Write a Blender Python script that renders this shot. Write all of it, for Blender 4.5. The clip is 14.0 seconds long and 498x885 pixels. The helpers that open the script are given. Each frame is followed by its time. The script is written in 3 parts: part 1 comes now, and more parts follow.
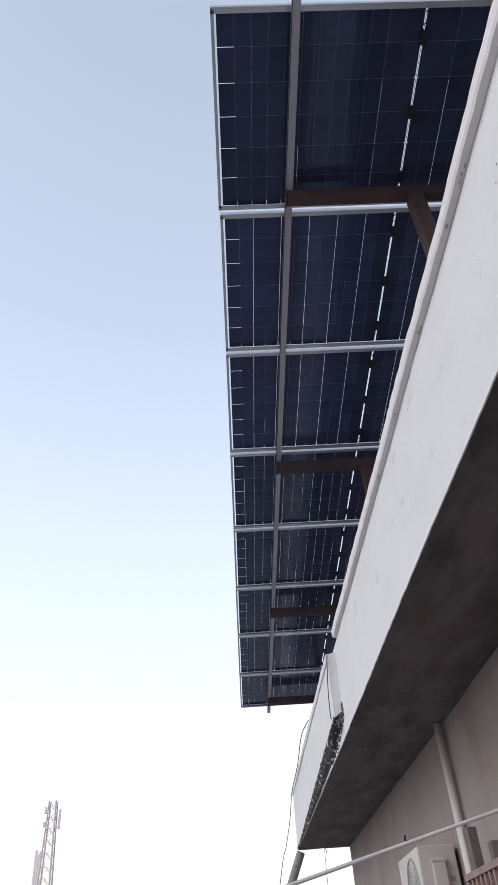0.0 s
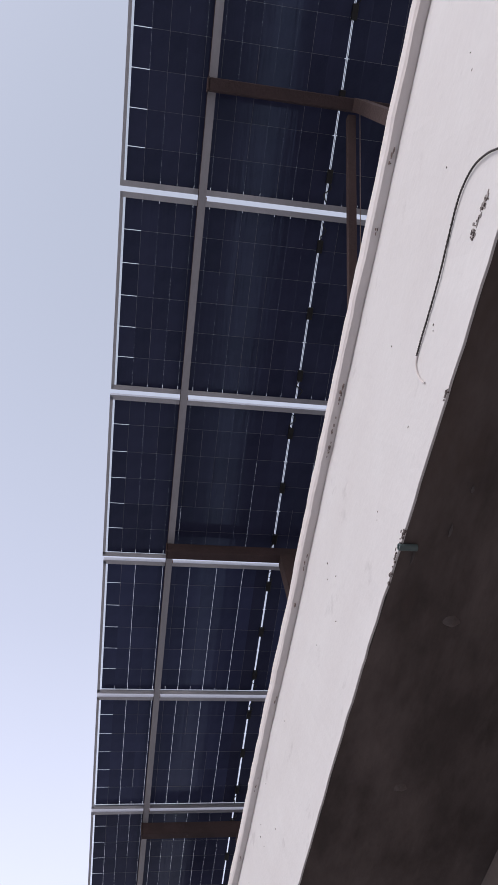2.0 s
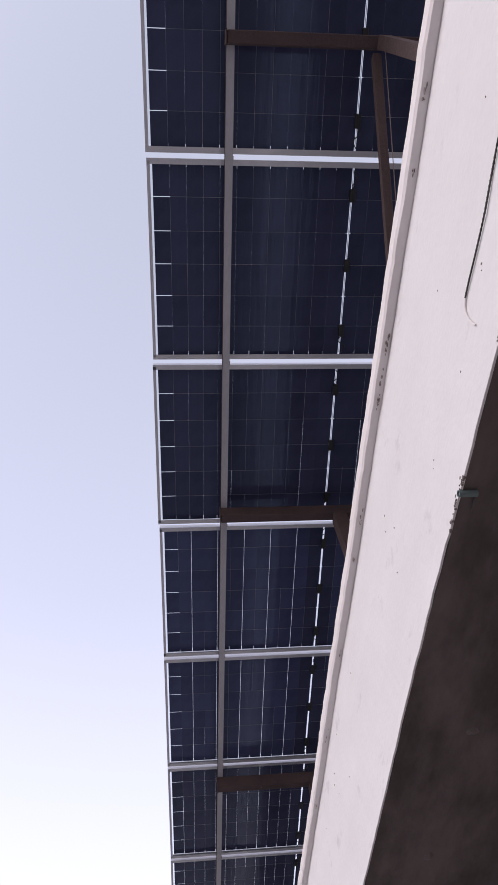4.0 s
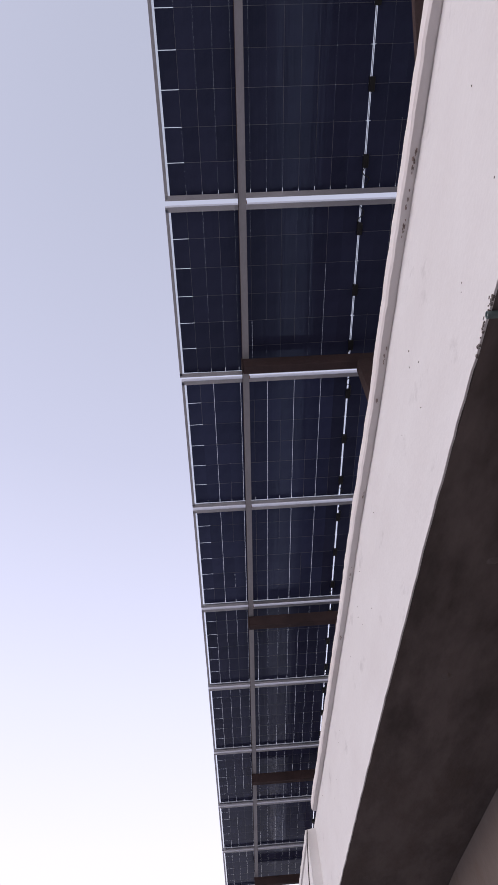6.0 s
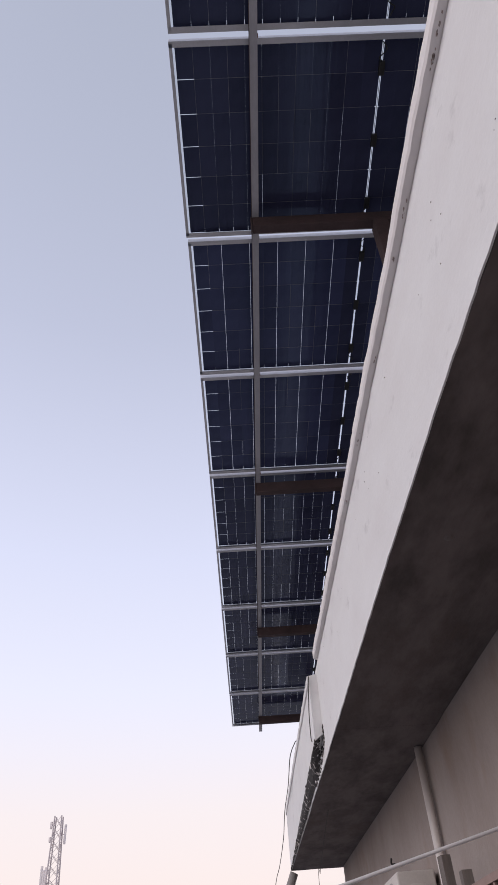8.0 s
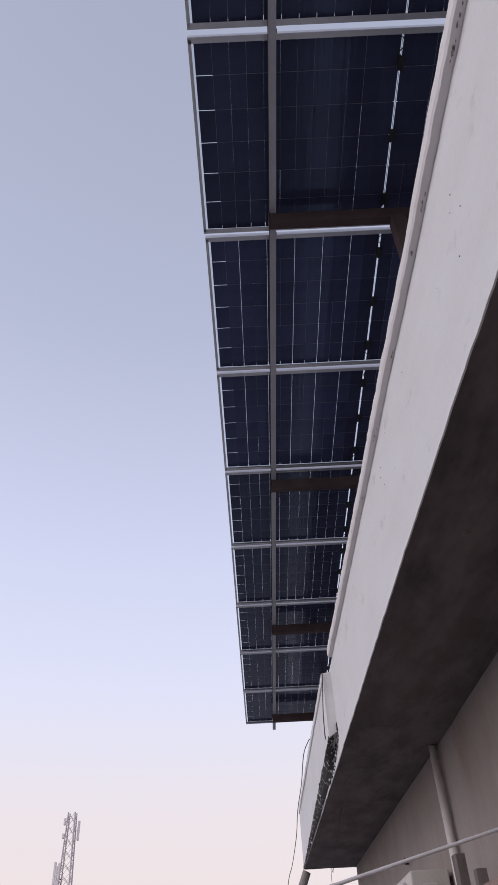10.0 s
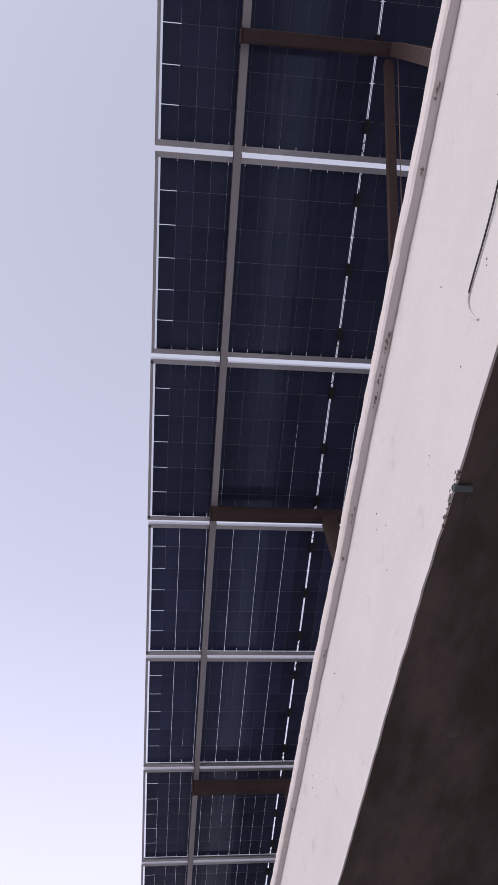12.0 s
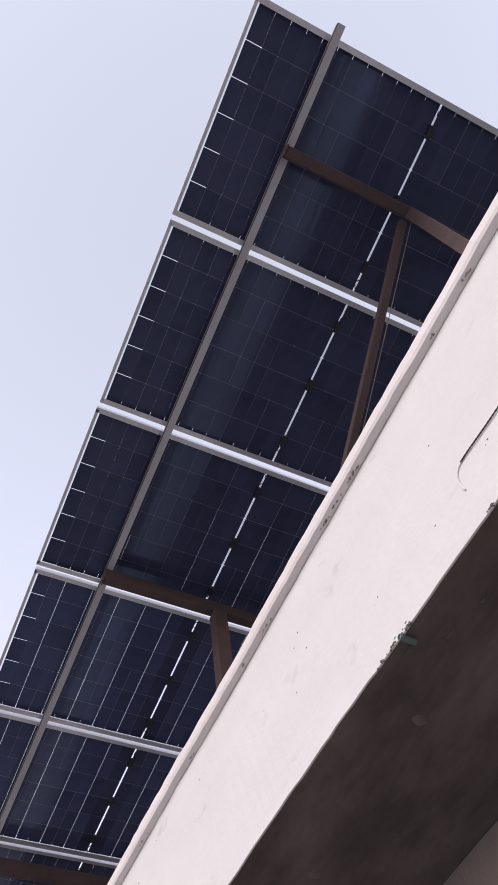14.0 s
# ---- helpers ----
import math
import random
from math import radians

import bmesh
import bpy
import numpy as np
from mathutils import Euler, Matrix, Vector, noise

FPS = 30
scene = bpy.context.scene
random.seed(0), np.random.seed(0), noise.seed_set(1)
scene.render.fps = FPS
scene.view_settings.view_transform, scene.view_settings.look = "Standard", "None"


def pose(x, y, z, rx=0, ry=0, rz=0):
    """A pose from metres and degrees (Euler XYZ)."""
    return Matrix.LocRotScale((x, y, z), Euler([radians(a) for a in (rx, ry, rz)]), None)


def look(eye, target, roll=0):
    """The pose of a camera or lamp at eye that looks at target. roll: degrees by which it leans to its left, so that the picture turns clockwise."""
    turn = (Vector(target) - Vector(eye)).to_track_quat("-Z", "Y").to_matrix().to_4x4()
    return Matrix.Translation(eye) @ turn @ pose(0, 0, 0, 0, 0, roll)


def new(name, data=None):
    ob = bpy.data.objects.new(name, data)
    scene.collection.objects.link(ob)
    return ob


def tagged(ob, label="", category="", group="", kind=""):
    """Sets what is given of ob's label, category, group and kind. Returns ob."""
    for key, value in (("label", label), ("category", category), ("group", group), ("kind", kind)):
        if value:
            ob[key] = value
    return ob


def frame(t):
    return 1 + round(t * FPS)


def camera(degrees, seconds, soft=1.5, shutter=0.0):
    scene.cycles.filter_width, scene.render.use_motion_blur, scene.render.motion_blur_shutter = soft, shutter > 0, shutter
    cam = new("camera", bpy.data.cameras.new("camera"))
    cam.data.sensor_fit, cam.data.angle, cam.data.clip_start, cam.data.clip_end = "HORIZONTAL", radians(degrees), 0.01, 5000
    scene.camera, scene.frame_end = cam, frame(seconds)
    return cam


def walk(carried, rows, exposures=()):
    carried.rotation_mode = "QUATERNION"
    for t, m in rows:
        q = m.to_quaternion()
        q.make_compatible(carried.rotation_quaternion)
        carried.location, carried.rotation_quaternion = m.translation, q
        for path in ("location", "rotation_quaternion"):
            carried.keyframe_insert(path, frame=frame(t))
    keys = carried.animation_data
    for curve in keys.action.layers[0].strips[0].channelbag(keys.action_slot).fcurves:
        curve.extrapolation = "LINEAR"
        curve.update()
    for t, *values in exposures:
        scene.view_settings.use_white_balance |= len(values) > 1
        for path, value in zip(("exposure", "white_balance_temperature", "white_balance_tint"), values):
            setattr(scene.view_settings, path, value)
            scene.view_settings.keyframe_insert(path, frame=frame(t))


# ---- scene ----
cam = camera(40.0, 14.0, shutter=0.0)
EXPOSURES = [(0.0, -0.11, 6180, 1), (0.25, -0.33, 6200, 1), (0.6, -0.58, 6250, 0), (1.0, -0.4, 6380, 0), (1.5, -0.22, 6400, 4), (2.0, -0.13, 6480, 8), (3.0, 0.03, 6580, 11), (5.5, -0.1, 6540, 14), (6.5, -0.25, 6520, 12), (7.5, -0.33, 6530, 9),
             (9.8, -0.55, 6280, 10), (11.0, -0.43, 6450, 12), (12.5, 0.02, 6640, 15), (14.0, 0.21, 6760, 10)]
PATH = [
    (0, (-0.032, 0.983, 1.617), (0.036, 2.543, 2.867), -4.4),
    (0.5, (0.154, 0.879, 1.663), (0.301, 2.403, 2.951), -7.7),
    (1, (0.182, 0.852, 1.639), (0.307, 2.209, 3.103), -6.2),
    (1.5, (0.211, 0.797, 1.662), (0.392, 1.884, 3.331), -8.5),
    (2, (0.208, 0.72, 1.663), (0.515, 1.571, 3.446), -14.0),
    (2.5, (0.202, 0.682, 1.656), (0.505, 1.484, 3.463), -15.7),
    (3, (0.183, 0.68, 1.659), (0.459, 1.503, 3.461), -14.1),
    (3.2, (0.188, 0.688, 1.659), (0.424, 1.557, 3.444), -11.8),
    (5.3, (0.162, 0.805, 1.666), (0.328, 1.855, 3.36), -9.7),
    (5.5, (0.171, 0.82, 1.632), (0.326, 1.945, 3.277), -8.9),
    (6, (0.214, 0.854, 1.665), (0.309, 2.134, 3.198), -6.5),
    (6.5, (0.216, 0.871, 1.649), (0.309, 2.228, 3.115), -6.1),
    (7, (0.224, 0.883, 1.65), (0.317, 2.276, 3.081), -6.2),
    (7.5, (0.225, 0.909, 1.648), (0.277, 2.382, 3.0), -4.4),
    (7.7, (0.207, 0.915, 1.671), (0.265, 2.435, 2.969), -4.6),
    (9.8, (0.199, 0.947, 1.631), (0.207, 2.518, 2.869), -3.0),
    (10, (0.195, 0.933, 1.643), (0.206, 2.472, 2.921), -3.1),
    (10.5, (0.176, 0.89, 1.624), (0.207, 2.339, 3.002), -3.8),
    (11, (0.197, 0.846, 1.639), (0.26, 2.147, 3.157), -4.4),
    (11.5, (0.182, 0.842, 1.619), (0.323, 1.975, 3.261), -7.1),
    (12, (0.164, 0.801, 1.631), (0.378, 1.728, 3.39), -9.4),
    (12.5, (0.169, 0.743, 1.637), (0.433, 1.431, 3.496), -15.1),
    (13, (0.142, 0.704, 1.636), (0.43, 1.268, 3.533), -19.7),
    (13.5, (0.048, 0.733, 1.648), (0.531, 1.221, 3.526), -30.7),
    (14, (-0.159, 0.81, 1.677), (0.355, 1.459, 3.497), -15.2),
]
walk(cam, [(t, look(eye, target, roll)) for t, eye, target, roll in PATH], EXPOSURES)


# ---- world, sun ----
SUN_AZ, SUN_EL = radians(-122), radians(38)      # from +y towards -x
world = bpy.data.worlds.new("sky")
scene.world = world
world.use_nodes = True
wn, wl = world.node_tree.nodes, world.node_tree.links
wn.clear()


def wnode(kind, **values):
    n = wn.new(kind)
    for k, v in values.items():
        n.inputs[k].default_value = v
    return n


sky = wn.new("ShaderNodeTexSky")
sky.sky_type = "NISHITA"
sky.sun_disc = False
sky.sun_elevation = SUN_EL
sky.sun_rotation = SUN_AZ
sky.dust_density = 4.0
bg_sky = wnode("ShaderNodeBackground", Strength=0.035)
wl.new(sky.outputs[0], bg_sky.inputs[0])
coord = wn.new("ShaderNodeTexCoord")
sep = wn.new("ShaderNodeSeparateXYZ")
wl.new(coord.outputs["Generated"], sep.inputs[0])
ramp = wn.new("ShaderNodeValToRGB")
wl.new(sep.outputs["Z"], ramp.inputs[0])
stops = ramp.color_ramp
stops.elements[0].position, stops.elements[0].color = 0.0, (0.98, 0.78, 0.72, 1)
stops.elements[1].position, stops.elements[1].color = 1.0, (0.405, 0.428, 0.53, 1)
for p, c in ((0.2, (0.94, 0.83, 0.83, 1)), (0.27, (0.89, 0.835, 0.91, 1)), (0.34, (0.835, 0.825, 0.965, 1)), (0.5, (0.72, 0.735, 0.92, 1)), (0.75, (0.525, 0.545, 0.69, 1))):
    e = stops.elements.new(p)
    e.color = c
bg_haze = wnode("ShaderNodeBackground", Strength=1.27)
wl.new(ramp.outputs[0], bg_haze.inputs[0])
addw = wn.new("ShaderNodeAddShader")
wl.new(bg_sky.outputs[0], addw.inputs[0])
wl.new(bg_haze.outputs[0], addw.inputs[1])
wout = wn.new("ShaderNodeOutputWorld")
wl.new(addw.outputs[0], wout.inputs[0])

sun_data = bpy.data.lights.new("sun", "SUN")
sun_data.energy, sun_data.angle, sun_data.color = 1.15, radians(35), (1.0, 0.95, 0.93)
sun = new("sun", sun_data)
sun_from = Vector((math.sin(SUN_AZ) * math.cos(SUN_EL), math.cos(SUN_AZ) * math.cos(SUN_EL), math.sin(SUN_EL)))
sun.matrix_world = look(sun_from * 30, (0, 0, 0))


# ---- materials ----
def material(name, base, rough=0.6, metal=0.0, second=None, scale=4.0, fine=60.0, amount=0.5, bump=0.15, stretch=(1, 1, 1), spots=None, random=0.0, spec=0.5, grain_mix=0.25):
    """base and second colour mixed by large noise, fine grain on both, bump; spots: (colour, scale, threshold, softness)."""
    m = bpy.data.materials.new(name)
    m.use_nodes = True
    n, l = m.node_tree.nodes, m.node_tree.links
    b = n["Principled BSDF"]
    b.inputs["Metallic"].default_value = metal
    b.inputs["Specular IOR Level"].default_value = spec
    tc = n.new("ShaderNodeTexCoord")
    mp = n.new("ShaderNodeMapping")
    mp.inputs["Scale"].default_value = stretch
    l.new(tc.outputs["Object"], mp.inputs[0])

    def noise_tex(s, detail=6.0, rough_n=0.6):
        t = n.new("ShaderNodeTexNoise")
        t.inputs["Scale"].default_value, t.inputs["Detail"].default_value, t.inputs["Roughness"].default_value = s, detail, rough_n
        l.new(mp.outputs[0], t.inputs["Vector"])
        return t

    def mix(fac, a, c, blend="MIX"):
        x = n.new("ShaderNodeMix")
        x.data_type, x.blend_type = "RGBA", blend
        for sock, v in ((x.inputs[0], fac), (x.inputs[6], a), (x.inputs[7], c)):
            if isinstance(v, (int, float)):
                sock.default_value = v
            elif isinstance(v, tuple):
                sock.default_value = (*v, 1)
            else:
                l.new(v, sock)
        return x.outputs[2]

    def steps(src, lo, hi):
        r = n.new("ShaderNodeMapRange")
        r.inputs["From Min"].default_value, r.inputs["From Max"].default_value = lo, hi
        l.new(src, r.inputs["Value"])
        return r.outputs[0]

    big, grain = noise_tex(scale), noise_tex(fine, 3.0)
    second = second or tuple(c * 0.7 for c in base)
    colour = mix(steps(big.outputs[0], 0.5 - amount * 0.3, 0.5 + amount * 0.4), base, second)
    colour = mix(grain_mix, colour, mix(steps(grain.outputs[0], 0.3, 0.7), tuple(c * 0.75 for c in base), tuple(min(1, c * 1.15) for c in base)), "MIX")
    if spots:
        sp = noise_tex(spots[1], 5.0, 0.7)
        colour = mix(steps(sp.outputs[0], spots[2], spots[2] + (spots[3] if len(spots) > 3 else 0.06)), colour, spots[0])
    if random:
        oi = n.new("ShaderNodeObjectInfo")
        colour = mix(steps(oi.outputs["Random"], 0, 1), colour, mix(random, colour, tuple(min(1, c * 2.2) for c in base)))
    l.new(colour, b.inputs["Base Color"])
    rr = n.new("ShaderNodeMapRange")
    rr.inputs["To Min"].default_value, rr.inputs["To Max"].default_value = max(0.02, rough - 0.1), min(1, rough + 0.1)
    l.new(big.outputs[0], rr.inputs["Value"])
    l.new(rr.outputs[0], b.inputs["Roughness"])
    if bump:
        bp = n.new("ShaderNodeBump")
        bp.inputs["Strength"].default_value, bp.inputs["Distance"].default_value = bump, 0.01
        l.new(grain.outputs[0], bp.inputs["Height"])
        l.new(bp.outputs[0], b.inputs["Normal"])
    return m


M_PLASTER = material("whitewash", (0.706, 0.696, 0.706), 0.85, second=(0.652, 0.630, 0.638), scale=2.2, fine=45, amount=0.7, bump=0.08, stretch=(1, 0.8, 1.6), spots=((0.47, 0.45, 0.46), 4.2, 0.61, 0.20), grain_mix=0.08)
M_COPING = material("coping_plaster", (0.76, 0.732, 0.738), 0.85, second=(0.69, 0.635, 0.63), scale=3.0, fine=40, amount=0.7, bump=0.15, grain_mix=0.1, stretch=(1, 0.5, 1), spots=((0.22, 0.17, 0.16), 5.0, 0.72))
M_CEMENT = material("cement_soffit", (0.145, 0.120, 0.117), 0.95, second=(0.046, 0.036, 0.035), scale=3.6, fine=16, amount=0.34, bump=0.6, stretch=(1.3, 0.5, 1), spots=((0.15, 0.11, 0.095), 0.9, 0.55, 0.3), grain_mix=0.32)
M_WALL = material("old_wall_paint", (0.35, 0.305, 0.29), 0.9, second=(0.215, 0.165, 0.145), scale=1.3, fine=35, amount=0.9, bump=0.3, stretch=(1, 1.3, 0.7), spots=((0.25, 0.18, 0.15), 1.1, 0.56, 0.2), grain_mix=0.16)
M_DAB = material("dried_plaster", (0.23, 0.20, 0.195), 0.95, second=(0.14, 0.12, 0.115), scale=22, fine=60, bump=0.4)
M_BLOB = material("soffit_dab", (0.18, 0.155, 0.15), 0.95, second=(0.11, 0.092, 0.09), scale=22, fine=60, bump=0.4)
M_PATCH = material("bare_render", (0.40, 0.375, 0.37), 0.95, second=(0.26, 0.235, 0.23), scale=30, fine=90, bump=0.5, spots=((0.12, 0.105, 0.10), 40.0, 0.6))
M_STAIN = material("brown_stain", (0.30, 0.24, 0.22), 0.95, second=(0.18, 0.14, 0.13), scale=30, fine=90, bump=0.3)
M_WELD = material("orange_rust", (0.30, 0.13, 0.06), 0.9, second=(0.16, 0.07, 0.04), scale=40, fine=120, bump=0.3)
M_MOLD = material("mouldy_cement", (0.030, 0.027, 0.029), 0.95, second=(0.075, 0.068, 0.068), scale=11, fine=50, amount=0.6, bump=0.9, spots=((0.55, 0.52, 0.51), 15.0, 0.575, 0.03))
M_ALU = material("anodised_aluminium", (0.60, 0.60, 0.64), 0.42, 0.6, second=(0.52, 0.52, 0.555), scale=5, fine=120, bump=0.02)
M_GALV = material("galvanised_steel", (0.47, 0.46, 0.49), 0.6, 0.2, second=(0.38, 0.37, 0.395), scale=6, fine=80, bump=0.06, stretch=(1, 0.3, 1), spots=((0.16, 0.10, 0.075), 4.0, 0.73))
M_RUST = material("rusted_steel", (0.090, 0.058, 0.058), 0.85, 0.1, second=(0.058, 0.041, 0.042), scale=5, fine=60, bump=0.4, spots=((0.17, 0.13, 0.12), 6.0, 0.68))
M_CELL = material("solar_cell", (0.043, 0.046, 0.089), 0.5, 0.0, second=(0.030, 0.033, 0.068), scale=8, fine=90, bump=0.0, random=0.22, spec=0.25)
M_CELL_BLUE = material("blue_solar_cell", (0.054, 0.061, 0.126), 0.5, 0.0, second=(0.038, 0.045, 0.096), scale=8, fine=90, bump=0.0, random=0.22, spec=0.25)
# grey for the middle busbar and for painted sky light in the cell gaps
M_GAPLIGHT_BUSBAR = material("gap_light_and_busbar", (0.19, 0.195, 0.22), 0.5, 0.2, second=(0.09, 0.092, 0.105), scale=7, fine=60, bump=0.0, random=0.5)
M_BLACK = material("black_plastic", (0.012, 0.012, 0.013), 0.5, second=(0.02, 0.02, 0.02), scale=20, bump=0.05)
M_BRAID = material("braided_sheath", (0.03, 0.027, 0.027), 0.7, second=(0.07, 0.06, 0.06), scale=60, bump=0.3, spots=((0.5, 0.48, 0.47), 90.0, 0.66))
M_CABLE = material("dark_cable", (0.035, 0.03, 0.03), 0.7, second=(0.07, 0.06, 0.06), scale=40, bump=0.2)
M_POLE = material("stained_pole", (0.34, 0.31, 0.30), 0.85, second=(0.15, 0.13, 0.125), scale=5, fine=40, amount=0.8, bump=0.3, stretch=(1, 1, 0.5), spots=((0.08, 0.07, 0.07), 7.0, 0.6))
M_PVC = material("grey_pvc", (0.62, 0.57, 0.55), 0.5, second=(0.52, 0.47, 0.455), scale=3, fine=40, bump=0.05, stretch=(1, 1, 0.4))
M_ROD = material("white_painted_pipe", (0.58, 0.56, 0.57), 0.5, second=(0.44, 0.42, 0.42), scale=6, bump=0.08)
M_GREEN = material("green_pvc", (0.13, 0.19, 0.195), 0.6, second=(0.09, 0.12, 0.125), scale=15, bump=0.1)
M_AC = material("cream_sheet_metal", (0.50, 0.46, 0.44), 0.5, second=(0.42, 0.38, 0.36), scale=3, fine=60, bump=0.04)
M_AC_DARK = material("grey_plastic_grille", (0.30, 0.28, 0.28), 0.6, second=(0.22, 0.20, 0.20), scale=5, bump=0.05)
M_WOOD = material("weathered_wood", (0.16, 0.135, 0.125), 0.85, second=(0.075, 0.062, 0.058), scale=4, fine=50, bump=0.3, stretch=(6, 6, 0.6))
M_GRILLE = material("brown_painted_iron", (0.26, 0.17, 0.15), 0.6, second=(0.17, 0.105, 0.09), scale=6, bump=0.15)
# tower colours lightened to carry the haze of distance
M_TOWER_HAZED = material("hazed_tower_steel", (0.56, 0.50, 0.51), 0.7, second=(0.46, 0.41, 0.42), scale=0.4, fine=3, bump=0.0)
M_ANTENNA_HAZED = material("hazed_antenna_plastic", (0.80, 0.74, 0.74), 0.6, second=(0.72, 0.67, 0.67), scale=1, fine=4, bump=0.0)
M_ROOF = material("roof_screed", (0.20, 0.185, 0.175), 0.95, second=(0.13, 0.12, 0.115), scale=0.8, fine=20, bump=0.4)
M_GROUND = material("dusty_ground", (0.26, 0.252, 0.252), 0.95, second=(0.19, 0.184, 0.184), scale=0.3, fine=9, amount=0.9, bump=0.5, spots=((0.33, 0.32, 0.315), 1.2, 0.64))

# cells have a bluish glossy face, slightly smeared along the row
def glossy_face(m):
    cn, cl = m.node_tree.nodes, m.node_tree.links
    cb = cn["Principled BSDF"]
    for old in list(cb.inputs["Roughness"].links):
        cl.remove(old)
    cb.inputs["Roughness"].default_value = 0.11
    cb.inputs["Specular IOR Level"].default_value = 0.37
    cb.inputs["Specular Tint"].default_value = (0.48, 0.70, 1.0, 1)
    cgeo = cn.new("ShaderNodeNewGeometry")
    cmap = cn.new("ShaderNodeMapping")
    cmap.inputs["Scale"].default_value = (1.0, 0.05, 0.05)
    cnoise = cn.new("ShaderNodeTexNoise")
    cnoise.inputs["Scale"].default_value, cnoise.inputs["Detail"].default_value = 16.0, 5.0
    cbump = cn.new("ShaderNodeBump")
    cbump.inputs["Strength"].default_value, cbump.inputs["Distance"].default_value = 0.6, 0.003
    cl.new(cgeo.outputs["Position"], cmap.inputs[0])
    cl.new(cmap.outputs[0], cnoise.inputs["Vector"])
    cl.new(cnoise.outputs[0], cbump.inputs["Height"])
    cl.new(cbump.outputs[0], cb.inputs["Normal"])


glossy_face(M_CELL)
glossy_face(M_CELL_BLUE)

# clear sheet: see-through with a soft gloss
M_GLASS = bpy.data.materials.new("solar_glass")
M_GLASS.use_nodes = True
gn, gl = M_GLASS.node_tree.nodes, M_GLASS.node_tree.links
gn.remove(gn["Principled BSDF"])
clear = gn.new("ShaderNodeBsdfTransparent")
clear.inputs[0].default_value = (0.96, 0.975, 0.98, 1)
gloss = gn.new("ShaderNodeBsdfGlossy")
gloss.inputs["Roughness"].default_value = 0.06
edge = gn.new("ShaderNodeLayerWeight")
edge.inputs["Blend"].default_value = 0.5
power = gn.new("ShaderNodeMath")
power.operation = "POWER"
power.inputs[1].default_value = 5.0
gl.new(edge.outputs["Facing"], power.inputs[0])
floor_up = gn.new("ShaderNodeMath")
floor_up.operation = "MULTIPLY_ADD"
floor_up.inputs[1].default_value, floor_up.inputs[2].default_value = 0.9, 0.04
gl.new(power.outputs[0], floor_up.inputs[0])
gmix = gn.new("ShaderNodeMixShader")
gl.new(floor_up.outputs[0], gmix.inputs[0])
gl.new(clear.outputs[0], gmix.inputs[1])
gl.new(gloss.outputs[0], gmix.inputs[2])
gl.new(gmix.outputs[0], gn["Material Output"].inputs["Surface"])


# ---- mesh helpers ----
def mesh_of(name, bm, mat, smooth=False):
    bmesh.ops.recalc_face_normals(bm, faces=bm.faces)
    me = bpy.data.meshes.new(name)
    bm.to_mesh(me)
    bm.free()
    me.materials.append(mat)
    if smooth:
        for p in me.polygons:
            p.use_smooth = True
    return me


def part(name, bm, mat, parent=None, label="", smooth=False):
    ob = new(name, mesh_of(name, bm, mat, smooth) if isinstance(bm, bmesh.types.BMesh) else bm)
    if parent:
        ob.parent = parent
    return tagged(ob, label)


def thing(name, label, category, group="", kind="", at=None):
    ob = tagged(new(name), label, category, group, kind)
    if at:
        ob.matrix_world = at
    return ob


def add_box(bm, x0, x1, y0, y1, z0, z1, bevel=0.0):
    vs = [bm.verts.new((x, y, z)) for z in (z0, z1) for y in (y0, y1) for x in (x0, x1)]
    fs = [bm.faces.new([vs[i] for i in f]) for f in ((0, 1, 3, 2), (4, 6, 7, 5), (0, 4, 5, 1), (2, 3, 7, 6), (0, 2, 6, 4), (1, 5, 7, 3))]
    if bevel:
        es = list({e for f in fs for e in f.edges})
        bmesh.ops.bevel(bm, geom=es, offset=bevel, segments=2, affect="EDGES", profile=0.5)
    return bm


def box(x0, x1, y0, y1, z0, z1, bevel=0.0):
    return add_box(bmesh.new(), x0, x1, y0, y1, z0, z1, bevel)


def add_prism(bm, outline, z0, z1):
    """A flat outline of (x, y) raised from z0 to z1."""
    lo = [bm.verts.new((x, y, z0)) for x, y in outline]
    hi = [bm.verts.new((x, y, z1)) for x, y in outline]
    k = len(outline)
    bm.faces.new(lo)
    bm.faces.new(hi)
    for i in range(k):
        bm.faces.new((lo[i], lo[(i + 1) % k], hi[(i + 1) % k], hi[i]))
    return bm


def sweep(sections, closed_ends=True):
    """A skin through sections, each a ring of points."""
    bm = bmesh.new()
    rings = [[bm.verts.new(p) for p in s] for s in sections]
    k = len(rings[0])
    for a, b in zip(rings, rings[1:]):
        for i in range(k):
            bm.faces.new((a[i], a[(i + 1) % k], b[(i + 1) % k], b[i]))
    if closed_ends:
        bm.faces.new(rings[0])
        bm.faces.new(rings[-1])
    return bm


